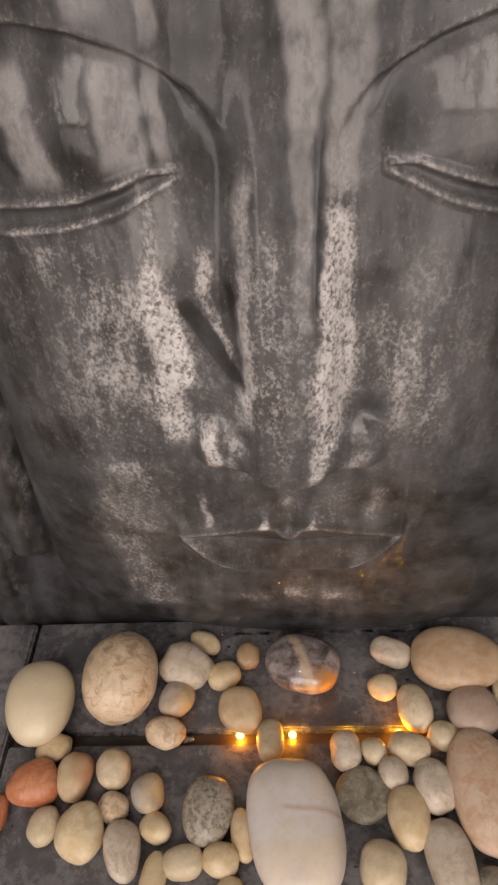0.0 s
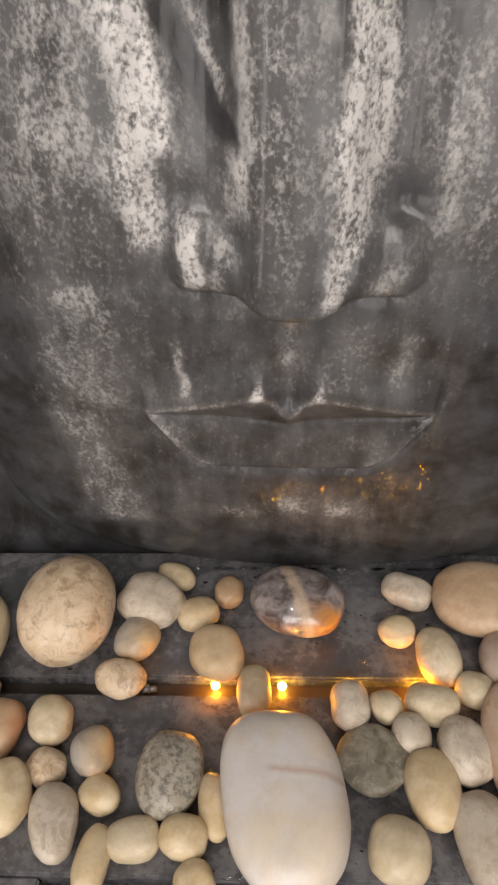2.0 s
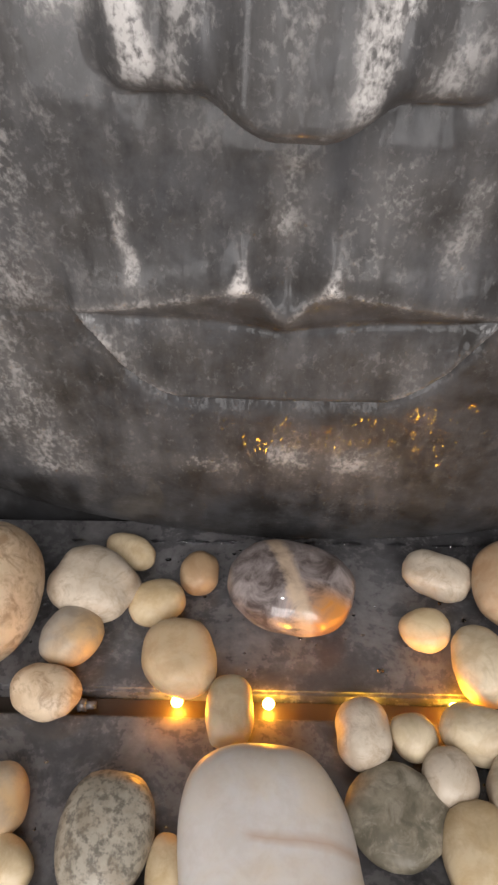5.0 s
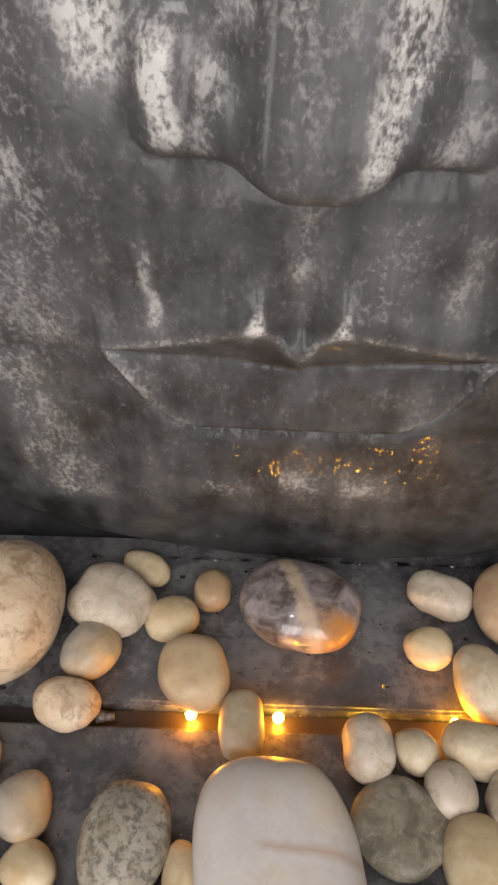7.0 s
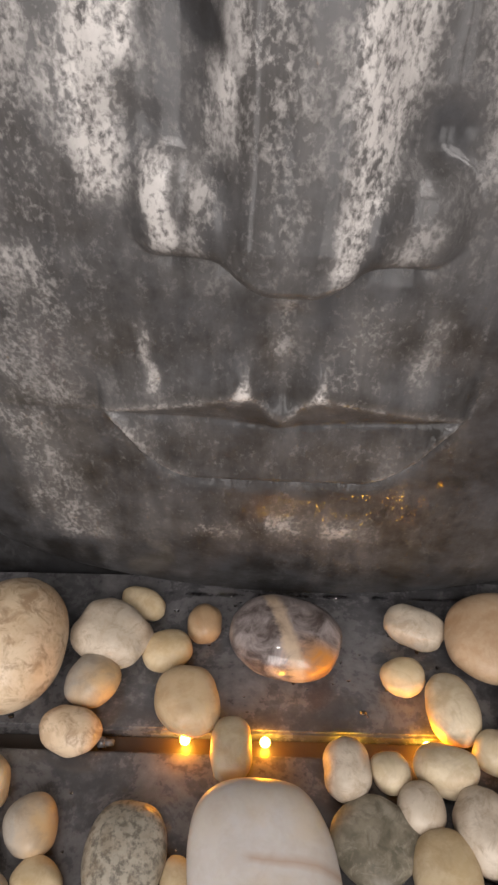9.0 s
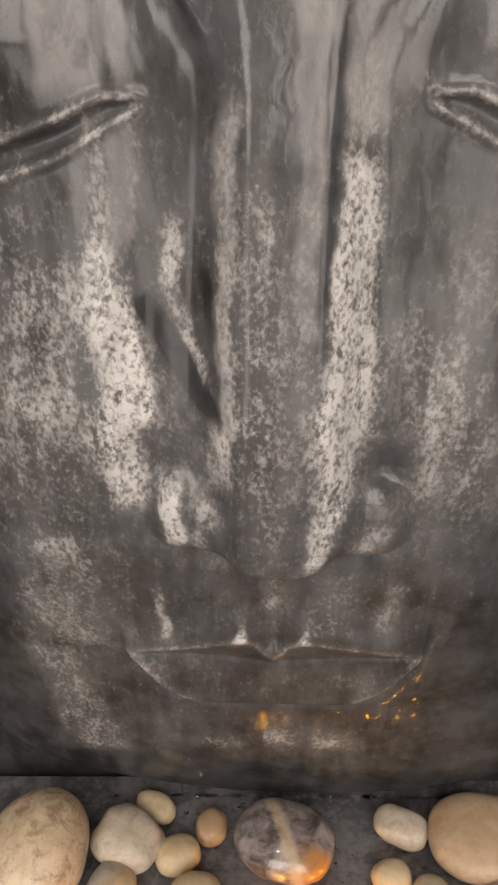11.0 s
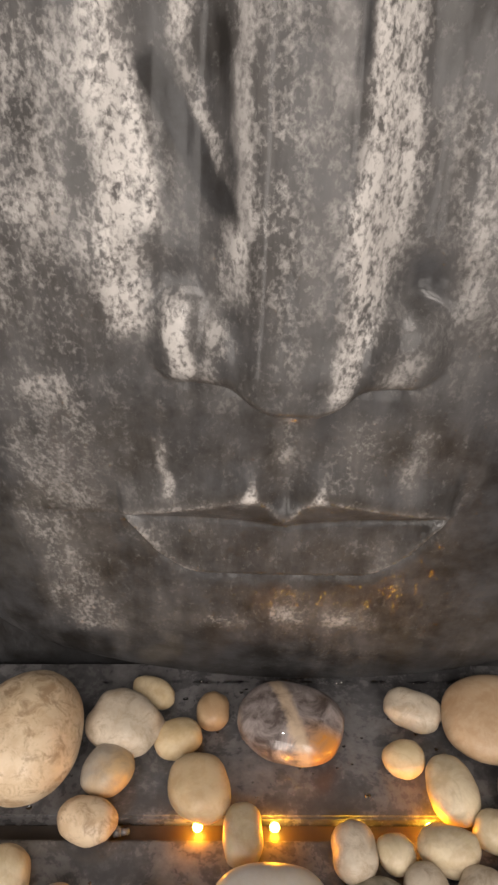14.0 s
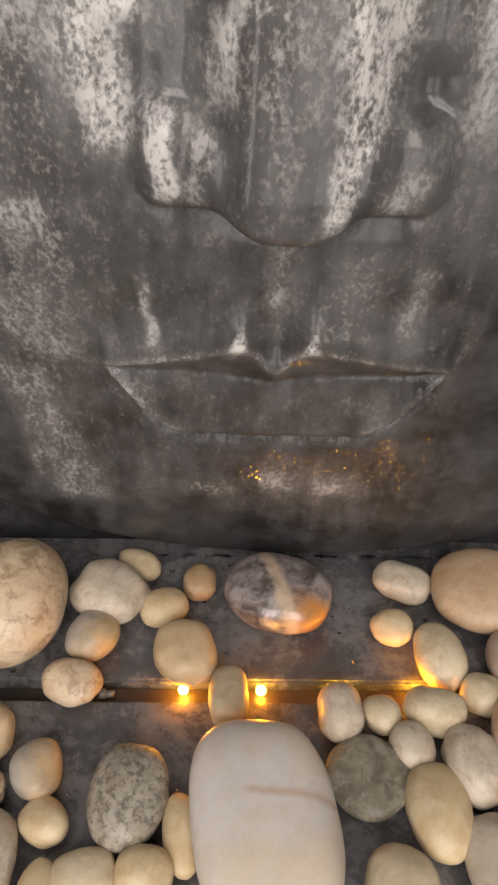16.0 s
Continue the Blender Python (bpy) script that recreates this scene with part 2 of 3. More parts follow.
def mesh_object(name, bm, mat, smooth=False):
    me = bpy.data.meshes.new(name)
    bm.normal_update()
    bm.to_mesh(me)
    bm.free()
    me.materials.append(mat)
    for p in me.polygons:
        p.use_smooth = smooth
    return new(name, me)


def part(name, bm, mat, parent, label="", smooth=False):
    ob = mesh_object(name, bm, mat, smooth)
    ob.parent = parent
    if label:
        tagged(ob, label)
    return ob


def box(x0, x1, y0, y1, z0, z1, bevel=0.0, seg=2):
    bm = bmesh.new()
    bmesh.ops.create_cube(bm, size=1.0)
    for v in bm.verts:
        v.co = Vector(((x0 + x1) / 2 + v.co.x * (x1 - x0), (y0 + y1) / 2 + v.co.y * (y1 - y0), (z0 + z1) / 2 + v.co.z * (z1 - z0)))
    if bevel:
        bmesh.ops.bevel(bm, geom=bm.edges[:], offset=bevel, segments=seg, affect="EDGES")
    return bm


def structure(name, bm, mat, label, category):
    return tagged(mesh_object(name, bm, mat), label, category, kind="structure")


# ---- the tray under the pebbles ----
structure("tray_back", box(-0.155, 0.235, 0.2500, 0.3340, -0.020, 0.0, 0.0012), SLATE, "dark wet slate plate behind the light channel", "tray")
structure("tray_front", box(-0.155, 0.235, 0.1562, 0.2405, -0.020, 0.0, 0.0012), SLATE, "dark wet slate plate in front of the light channel", "tray")
structure("tray_rim", box(-0.260, 0.260, 0.020, 0.1472, -0.030, 0.0, 0.002), RIM, "grey wet stone rim along the tray front", "rim")
structure("tray_side", box(-0.260, -0.1575, 0.150, 0.3340, -0.020, 0.001, 0.0015), RIM, "grey wet stone border beside the tray", "rim")
structure("tray_base", box(-0.260, 0.260, 0.020, 0.345, -0.060, -0.0305), CHANNEL, "dark brown bed below the tray plates", "tray")
structure("channel_bottom", box(-0.155, 0.235, 0.2408, 0.2497, -0.0300, -0.0065), CHANNEL, "dark brown bottom of the narrow light channel", "channel")
structure("drain_bridge", box(-0.0120, 0.0580, 0.1474, 0.1560, -0.0300, -0.0030, 0.001), SLATE, "low wet slate bridge between two drain slots", "tray")
for x0, x1 in ((-0.155, -0.0725), (0.1255, 0.235)):
    structure("drain_block", box(x0, x1, 0.1474, 0.1560, -0.0300, -0.0012, 0.001), RIM, "grey stone block closing the end of a drain slot", "tray")
structure("plinth", box(-0.30, 0.30, 0.0, 0.36, -1.10, -0.0605, 0.004), RIM, "grey stone plinth carrying the fountain", "plinth")

# ---- the statue: a broad calm face in low relief ----


def face_relief():
    nu, nv = 420, 640
    u = np.linspace(-0.215, 0.205, nu)[None, :] * np.ones((nv, 1))
    v = np.linspace(-0.020, 0.500, nv)[:, None] * np.ones((1, nu))
    a = np.abs(u)

    def sst(x, lo, hi):
        s = np.clip((x - lo) / (hi - lo), 0, 1)
        return s * s * (3 - 2 * s)

    def blob(cu, cv, ru, rv):
        return np.exp(-(((u - cu) / ru) ** 2) - ((v - cv) / rv) ** 2)

    def pair(cu, cv, ru, rv):
        return np.exp(-(((a - cu) / ru) ** 2) - ((v - cv) / rv) ** 2)

    # dome inside the jaw line
    drop = np.clip((0.2 - v) / 0.196, 0, 1)
    w = 0.150 * np.sqrt(np.clip(1 - drop ** 7.5, 1e-5, 1))
    r = np.clip(a / w, 0, 1)
    inside = (r < 1) & (v > 0.004)
    depth = np.interp(v[:, 0], [0.004, 0.02, 0.035, 0.054, 0.083, 0.106, 0.14, 0.165, 0.19, 0.25, 0.33, 0.36, 0.42, 0.5],
                      [0.0015, 0.006, 0.0095, 0.0125, 0.0165, 0.0195, 0.0265, 0.032, 0.0365, 0.0405, 0.042, 0.041, 0.044, 0.045])
    k = np.ones(13) / 13
    depth = np.convolve(np.pad(depth, 6, mode="edge"), k, mode="valid")[:, None]
    d = depth * np.clip(1 - r ** 3.4, 0, 1) ** 0.6
    d = np.where(inside, d, -0.012)
    # cheeks
    d += 0.0020 * pair(0.072, 0.245, 0.035, 0.05) * inside
    # forehead and brow edge, a little higher on one side
    ae, ve = np.abs(u - 0.0015), v - 0.025 * u
    brow = np.interp(ae, [0.012, 0.0165, 0.0215, 0.0255, 0.0315, 0.040, 0.053, 0.07, 0.089, 0.12], [0.344, 0.352, 0.3625, 0.370, 0.3775, 0.3840, 0.3910, 0.3970, 0.4005, 0.398])
    side = sst(ae, 0.016, 0.042)
    d += 0.0028 * sst(ve, brow - 0.0022, brow + 0.0015) * side * inside
    d -= 0.0045 * np.exp(-(((brow - ve).clip(0) / 0.022) ** 2)) * (ve < brow) * side * sst(ve, 0.325, 0.352) * inside
    # lids
    d += 0.0045 * pair(0.080, 0.362, 0.034, 0.017) * inside
    top = np.interp(ae, [0.038, 0.049, 0.0615, 0.076, 0.085, 0.110, 0.13], [0.3485, 0.3488, 0.3435, 0.3385, 0.3370, 0.3345, 0.337])
    low = np.interp(ae, [0.038, 0.048, 0.0575, 0.0635, 0.076, 0.086, 0.112, 0.13], [0.3480, 0.3430, 0.3375, 0.3345, 0.3305, 0.3280, 0.3240, 0.329])
    ends = sst(ae, 0.036, 0.043) * sst(0.140 - ae, 0.0, 0.012)
    d += ends * (0.0019 * np.exp(-(((ve - top - 0.0012) / 0.0017) ** 2)) + 0.0016 * np.exp(-(((ve - low + 0.0006) / 0.0016) ** 2)))
    half = (top - low).clip(0.001) / 2
    d -= ends * 0.0024 * np.exp(-(((ve - (top + low) / 2) / (half * 0.75)) ** 4))
    # nose
    an = np.abs(u - 0.0030)
    hn = np.interp(v, [0.17, 0.206, 0.22, 0.26, 0.30, 0.35, 0.39], [0.0145, 0.0145, 0.0135, 0.0120, 0.0100, 0.0055, 0.0])
    lo_w = np.interp(v, [0.18, 0.23, 0.35], [0.016, 0.012, 0.011])
    hi_w = np.interp(v, [0.18, 0.23, 0.28, 0.35], [0.034, 0.033, 0.032, 0.027])
    foot = 0.1880 + 0.0092 * sst(an, 0.005, 0.025) + 0.005 * sst(an, 0.040, 0.047)
    step = np.clip((v - foot) / 0.007, 0, 1)
    cut = np.sqrt(np.clip(1 - (1 - step) ** 2, 0, 1))
    s = np.clip((an - lo_w * 0.7) / (hi_w - lo_w * 0.7), 0, 1)
    d += hn * (1 - s ** 3 * (s * (6 * s - 15) + 10)) * cut
    wing = np.clip(1 - np.abs((an - 0.0325) / 0.0135) ** 2.8 - np.abs((v - 0.2110) / 0.0185) ** 2.6, 0, 1) ** 0.68
    for _ in range(8):
        wing[1:-1, 1:-1] = 0.2 * (wing[1:-1, 1:-1] + wing[:-2, 1:-1] + wing[2:, 1:-1] + wing[1:-1, :-2] + wing[1:-1, 2:])
    step = np.clip((v - foot) / 0.004, 0, 1)
    d = d + 0.0072 * wing * np.sqrt(np.clip(1 - (1 - step) ** 2, 0, 1))
    d -= 0.0010 * pair(0.040, 0.234, 0.009, 0.007)
    d -= 0.0016 * pair(0.040, 0.265, 0.007, 0.035)
    d -= 0.0028 * np.exp(-((foot - v).clip(0) / 0.010)) * (v < foot) * (1 - sst(an, 0.034, 0.045))
    d -= 0.0013 * blob(0.041, 0.236, 0.012, 0.010)
    # groove over the lip; the mouth sits a little off the middle and leans
    um = u - 0.0025
    am, vm = np.abs(um), v - 0.035 * um
    d -= 0.0018 * np.exp(-((um / 0.0085) ** 2)) * sst(v, 0.134, 0.142) * sst(0.184 - v, 0, 0.008)
    d += 0.0010 * np.exp(-(((am - 0.0125) / 0.003) ** 2)) * sst(v, 0.138, 0.143) * sst(0.165 - v, 0, 0.02)
    # lips
    line = np.interp(am, [0, 0.008, 0.020, 0.030, 0.048, 0.060, 0.065], [0.1238, 0.1256, 0.1272, 0.1284, 0.1290, 0.1302, 0.1308])
    peak = np.interp(am, [0, 0.003, 0.007, 0.0125, 0.020, 0.028, 0.038, 0.052, 0.065], [0.1300, 0.1325, 0.1385, 0.1420, 0.1402, 0.1385, 0.1362, 0.1338, 0.1312])
    under = np.interp(am, [0, 0.034, 0.040, 0.046, 0.052, 0.059, 0.065], [0.0955, 0.0960, 0.0985, 0.1035, 0.1100, 0.1225, 0.1305])
    inn = sst(0.0655 - am, 0, 0.004)
    up = np.clip((vm - line) / (peak - line).clip(1e-4), 0, 1)
    is_up = ((vm >= line) & (vm <= peak)) * inn
    d += is_up * (0.0004 + 0.0034 * up)
    d += inn * (vm > peak) * 0.0040 * np.exp(-(((vm - peak) / 0.0150) ** 2))
    lo = np.clip((vm - under) / (line - under).clip(1e-4), 0, 1)
    is_lo = ((vm < line) & (vm >= under)) * inn
    d += is_lo * 0.0052 * sst(vm - under, -0.0002, 0.0018) * (1 - 0.90 * lo)
    d -= inn * 0.0006 * np.exp(-(((vm - line - 0.0008) / 0.0018) ** 2))
    d -= 0.0030 * inn * (vm < under) * np.exp(-(((under - vm) / 0.007) ** 2))
    # faint crease running back from the corner of the mouth
    d -= 0.0004 * np.exp(-(((v - 0.1270 - 0.06 * (u + 0.065)) / 0.0014) ** 2)) * sst(-u, 0.062, 0.068) * sst(u, -0.108, -0.092)
    # chin pad
    d += 0.0012 * blob(0, 0.060, 0.045, 0.016) * inside
    # ear lobes and the hanging folds beside the jaw
    for s in (1, -1):
        c = u * s
        d += 0.0230 * np.exp(-(np.abs((c + 0.1660) / 0.0100) ** 3.4)) * (1 - sst(v, 0.40, 0.46)) * sst(v, 0.062, 0.095)
        d += 0.0160 * np.exp(-(np.abs((c + 0.1930 - 0.05 * (v - 0.05)) / 0.0125) ** 3.0)) * sst(v, -0.02, 0.01)
    d[1:-1, 1:-1] = 0.4 * d[1:-1, 1:-1] + 0.15 * (d[:-2, 1:-1] + d[2:, 1:-1] + d[1:-1, :-2] + d[1:-1, 2:])
    # lime density: runs, patches and edges, lowered where shade is painted in
    q = 0.18 + 0.10 * sst(v, 0.10, 0.15) + 0.10 * sst(v, 0.175, 0.24) - 0.12 * sst(v, 0.30, 0.36) - 0.10 * sst(u, 0.02, 0.08) * (1 - sst(v, 0.14, 0.20))

    film = np.zeros_like(q)

    def run(amp, heights, centres, widths, soft=4, smooth=False):
        """A run of lime down the stone, grainy or a smooth film: its centre and half width in millimetres at some heights, from the foot up."""
        nonlocal q, film
        hs = [h / 1000 for h in heights]
        c = np.interp(v, hs, [x / 1000 for x in centres]) + 0.0009 * np.sin(v * 130 + centres[0] * 0.9) + 0.0005 * np.sin(v * 410 + centres[0])
        hw = np.interp(v, hs, [x / 1000 for x in widths])
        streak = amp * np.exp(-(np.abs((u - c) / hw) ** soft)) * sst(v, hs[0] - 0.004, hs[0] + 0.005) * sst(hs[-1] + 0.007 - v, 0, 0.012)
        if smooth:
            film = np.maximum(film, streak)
        else:
            q += streak

    # nose: bright run down one side, a second beside it, a thin grey one along the middle
    run(0.50, (197, 230, 253, 294, 335), (17.5, 20.5, 24.0, 24.7, 23.5), (4.0, 6.8, 10.0, 7.4, 6.0), 3)
    run(0.20, (250, 335), (17.5, 20.0), (2.5, 3.0))
    run(0.34, (338, 362), (23.5, 25.0), (6.0, 4.0), 3)
    run(0.14, (285, 345), (10.0, 9.0), (2.8, 3.6))
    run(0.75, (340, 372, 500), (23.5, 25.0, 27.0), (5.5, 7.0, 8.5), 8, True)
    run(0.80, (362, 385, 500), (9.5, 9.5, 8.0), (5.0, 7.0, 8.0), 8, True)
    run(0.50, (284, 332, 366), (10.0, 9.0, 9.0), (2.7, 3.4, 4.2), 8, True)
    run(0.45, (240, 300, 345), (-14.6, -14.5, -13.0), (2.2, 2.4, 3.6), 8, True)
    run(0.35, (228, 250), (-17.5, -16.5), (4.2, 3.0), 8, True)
    run(0.24, (240, 300, 326, 347), (-14.5, -14.5, -14.8, -12.5), (2.6, 2.6, 3.0, 4.0))
    run(0.14, (250, 335), (-8.0, -7.0), (7.0, 6.0))
    run(0.30, (230, 252), (-18.0, -16.5), (4.6, 3.4), 6)
    # beside the nose
    run(0.46, (213, 245, 250, 294, 312), (-50.5, -50.0, -48.0, -49.5, -54.0), (7.6, 8.8, 9.6, 7.8, 4.0), 3)
    run(0.30, (250, 268, 291), (-41.8, -42.5, -44.5), (2.4, 2.6, 1.4), 6)
    run(0.40, (294, 316), (-30.5, -30.0), (3.4, 3.2))
    run(0.32, (259, 276, 292), (-22.5, -24.0, -29.0), (1.8, 2.4, 3.0))
    run(0.20, (312, 345), (-52.0, -50.0), (4.0, 3.5))
    run(0.18, (318, 345), (-40.5, -41.0), (3.0, 3.0))
    run(0.44, (201, 226), (-33.5, -34.0), (4.6, 4.2), 6)
    run(0.26, (202, 222), (-23.0, -23.0), (4.0, 3.5))
    run(0.22, (199, 212), (34.0, 37.0), (7.0, 7.0))
    # lids and forehead
    run(0.16, (342, 378), (-91.0, -88.0), (8.5, 7.0), 6)
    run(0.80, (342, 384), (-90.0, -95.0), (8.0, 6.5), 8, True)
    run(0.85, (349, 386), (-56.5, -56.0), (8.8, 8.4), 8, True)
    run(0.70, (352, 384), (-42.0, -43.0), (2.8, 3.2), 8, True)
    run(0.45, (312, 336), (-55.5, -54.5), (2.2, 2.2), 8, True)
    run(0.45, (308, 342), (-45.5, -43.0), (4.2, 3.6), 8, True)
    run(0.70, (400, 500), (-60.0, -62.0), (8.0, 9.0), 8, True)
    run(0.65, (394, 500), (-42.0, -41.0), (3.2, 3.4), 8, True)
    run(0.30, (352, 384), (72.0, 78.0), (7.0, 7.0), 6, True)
    run(0.12, (366, 420), (70.0, 74.0), (14.0, 14.0))
    # over the lip and beside the mouth
    run(0.40, (140, 156, 170), (-41.0, -43.5, -43.0), (2.6, 2.2, 2.8))
    run(0.56, (141, 150), (-10.0, -10.0), (3.6, 1.4))
    run(0.50, (140, 149), (15.0, 14.5), (3.4, 1.4))
    run(0.22, (158, 184), (1.5, 1.5), (3.4, 4.4))
    run(0.22, (146, 182), (24.0, 30.0), (9.0, 12.0))
    run(0.26, (150, 180), (47.0, 50.0), (3.5, 5.0))
    run(0.36, (44, 80, 125), (-82.0, -88.0, -94.0), (14.0, 15.0, 14.0), 3)
    run(0.26, (128, 195), (-88.0, -82.0), (22.0, 20.0), 3)
    # highlights down the lobe and fold edges, painted as pale streaks
    run(0.50, (78, 200), (-158.5, -157.0), (2.4, 2.4))
    run(0.52, (0, 100), (-184.0, -182.5), (3.0, 3.0))

    def patch(cu, cv, ru, rv, amp):
        nonlocal q
        q += amp * blob(cu, cv, ru, rv)

    patch(-0.078, 0.255, 0.022, 0.048, 0.27)
    patch(-0.064, 0.292, 0.010, 0.010, 0.20)
    patch(-0.092, 0.312, 0.014, 0.010, 0.18)
    patch(0.054, 0.255, 0.014, 0.036, 0.24)
    patch(0.070, 0.235, 0.012, 0.030, 0.08)
    patch(0.0, 0.230, 0.022, 0.050, 0.10)
    patch(0.0, 0.290, 0.012, 0.05, 0.10)
    # broken bloom on the chin and the lower lip
    patch(-0.026, 0.058, 0.014, 0.006, 0.38)
    patch(0.006, 0.065, 0.010, 0.010, 0.42)
    patch(0.030, 0.063, 0.012, 0.009, 0.46)
    patch(-0.045, 0.078, 0.012, 0.012, 0.12)
    patch(0.0, 0.112, 0.050, 0.010, 0.08)
    patch(0.040, 0.115, 0.012, 0.008, 0.18)
    patch(-0.048, 0.118, 0.010, 0.007, 0.16)
    q += 0.30 * ends * (np.exp(-(((ve - top - 0.0012) / 0.0016) ** 2)) + np.exp(-(((ve - low + 0.0006) / 0.0016) ** 2)))
    q += 0.22 * side * np.exp(-(((ve - brow - 0.001) / 0.0016) ** 2)) * (ae < 0.12)
    q += 0.26 * inn * np.exp(-(((vm - peak - 0.0008) / 0.0022) ** 2)) + 0.30 * inn * np.exp(-(((vm - under - 0.0015) / 0.0018) ** 2)) * sst(am, 0.030, 0.040)
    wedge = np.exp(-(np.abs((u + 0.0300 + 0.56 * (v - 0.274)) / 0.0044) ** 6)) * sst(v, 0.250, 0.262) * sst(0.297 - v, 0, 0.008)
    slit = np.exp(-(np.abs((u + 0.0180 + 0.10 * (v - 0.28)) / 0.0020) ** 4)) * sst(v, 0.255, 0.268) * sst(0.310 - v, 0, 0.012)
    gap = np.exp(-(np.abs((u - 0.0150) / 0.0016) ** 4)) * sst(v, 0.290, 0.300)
    # dark marks, shade painted under the nose, less lime at the foot
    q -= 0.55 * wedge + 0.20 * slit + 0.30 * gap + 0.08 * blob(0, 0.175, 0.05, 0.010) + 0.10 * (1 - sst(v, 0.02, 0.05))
    # jaw sides and one cheek toned down, their shade put into the colour
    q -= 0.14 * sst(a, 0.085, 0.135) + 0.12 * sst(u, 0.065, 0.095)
    # recess behind the jaw darkened, its shade painted in as well
    q -= 0.16 * (~inside)
    q += 0.16 * inn * np.exp(-(((vm - under - 0.004) / 0.004) ** 2)) * sst(am, 0.028, 0.036)
    # soft shade above one nose wing, painted as missing lime
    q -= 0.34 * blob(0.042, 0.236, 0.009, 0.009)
    q = np.clip(q, 0, 1)
    verts = np.stack([u, -d, v], axis=2).reshape(-1, 3)
    i = np.arange(nu * nv).reshape(nv, nu)
    quads = np.stack([i[:-1, :-1], i[:-1, 1:], i[1:, 1:], i[1:, :-1]], axis=2).reshape(-1, 4)
    n = len(verts)
    rim = np.concatenate([i[0, :], i[1:, -1], i[-1, -2::-1], i[-2:0:-1, 0]])
    back = verts[rim].copy()
    back[:, 1] = 0.030
    m = len(rim)
    sides = [(int(rim[(j + 1) % m]), int(rim[j]), n + j, n + (j + 1) % m) for j in range(m)]
    faces = quads.tolist() + sides + [tuple(n + j for j in range(m))]
    me = bpy.data.meshes.new("statue")
    me.from_pydata(np.concatenate([verts, back]).tolist(), [], faces)
    at = me.attributes.new("mineral_shade", "FLOAT", "POINT")
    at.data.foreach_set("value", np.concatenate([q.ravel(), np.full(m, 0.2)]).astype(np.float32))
    at = me.attributes.new("film", "FLOAT", "POINT")
    at.data.foreach_set("value", np.concatenate([film.ravel(), np.zeros(m)]).astype(np.float32))
    me.materials.append(STATUE)
    me.update()
    me.polygons.foreach_set("use_smooth", np.ones(len(me.polygons), dtype=bool))
    return new("statue", me)


statue = tagged(face_relief(), "dark wet stone statue face with pale lime streaks above the tray", "statue")
statue.matrix_world = pose(0.0250, 0.3225, 0.0, 0, 2.2, -1.5)

# ---- light strip in the channel ----
strip = tagged(new("light_strip"), "amber light strip lying in the narrow channel of the tray", "light strip")
part("board", box(-0.046, 0.145, 0.2412, 0.2492, -0.0064, -0.0052), STRIP, strip, "brown strip board")
bm = bmesh.new()
for x, rad, long in ((-0.0405, 0.0026, 0.003), (-0.0375, 0.0017, 0.004)):
    bmesh.ops.create_cone(bm, cap_ends=True, segments=20, radius1=rad, radius2=rad * 0.85, depth=long, matrix=Matrix.Translation((x, 0.2452, -0.0028)) @ pose(0, 0, 0, 0, 90, 0))
part("end_cap", bm, RIM, strip, "grey stub at the end of the strip", True)
lamp_mat, lt, lb = material("amber_light")
lb.inputs["Base Color"].default_value = (0.9, 0.6, 0.2, 1)
lb.inputs["Emission Color"].default_value = (1.0, 0.52, 0.045, 1)
lb.inputs["Emission Strength"].default_value = 90.0
for j in range(4):
    x = -0.0058 + 0.0333 * j
    bm = bmesh.new()
    bmesh.ops.create_uvsphere(bm, u_segments=20, v_segments=12, radius=0.0021)
    bmesh.ops.translate(bm, verts=bm.verts, vec=(x, 0.2462, -0.0008))
    part("light_bulb", bm, lamp_mat, strip, "glowing amber bulb", True)
    bulb = bpy.data.lights.new("bulb_light", "POINT")
    bulb.energy, bulb.color, bulb.shadow_soft_size = 0.018, (1.0, 0.31, 0.001), 0.0008
    new("bulb_light", bulb).location = (x, 0.2436, 0.0040)

# ---- pebbles ----


def pebble(x, y, a, b, h, yaw, mat, label, seed, flat=0.0, egg=0.0, lump=0.085, corner=2.2, pinch=0.0):
    """One rounded pebble resting on the plate."""
    bm = bmesh.new()
    bmesh.ops.create_icosphere(bm, subdivisions=5 if a > 0.02 else 4, radius=1.0)
    off = Vector((seed * 7.31, seed * 3.17, seed * 1.93))
    for vert in bm.verts:
        p = vert.co.copy()
        s = (abs(p.x) ** corner + abs(p.y) ** corner + abs(p.z) ** 2.2) ** (-1.0 / corner)
        p *= min(s, 1.35)
        grow = 1 + lump * 1.6 * noise.noise(p * 0.9 + off) + lump * 0.5 * noise.noise(p * 2.3 + off)
        p *= grow
        p.y *= 1 + egg * p.x
        p.y *= 1 - pinch * math.exp(-((p.x / 0.28) ** 2))
        p.z *= 1 - 0.6 * pinch * math.exp(-((p.x / 0.28) ** 2))
        p.z *= 1 - flat * max(0.0, p.z) ** 2
        vert.co = Vector((p.x * a, p.y * b, p.z * h))
    low = min(vert.co.z for vert in bm.verts)
    ob = mesh_object("pebble", bm, mat, True)
    ob.matrix_world = pose(x, y, -low - 0.0004, 0, 0, yaw)
    return tagged(ob, label, "pebble", "pebbles on the tray")


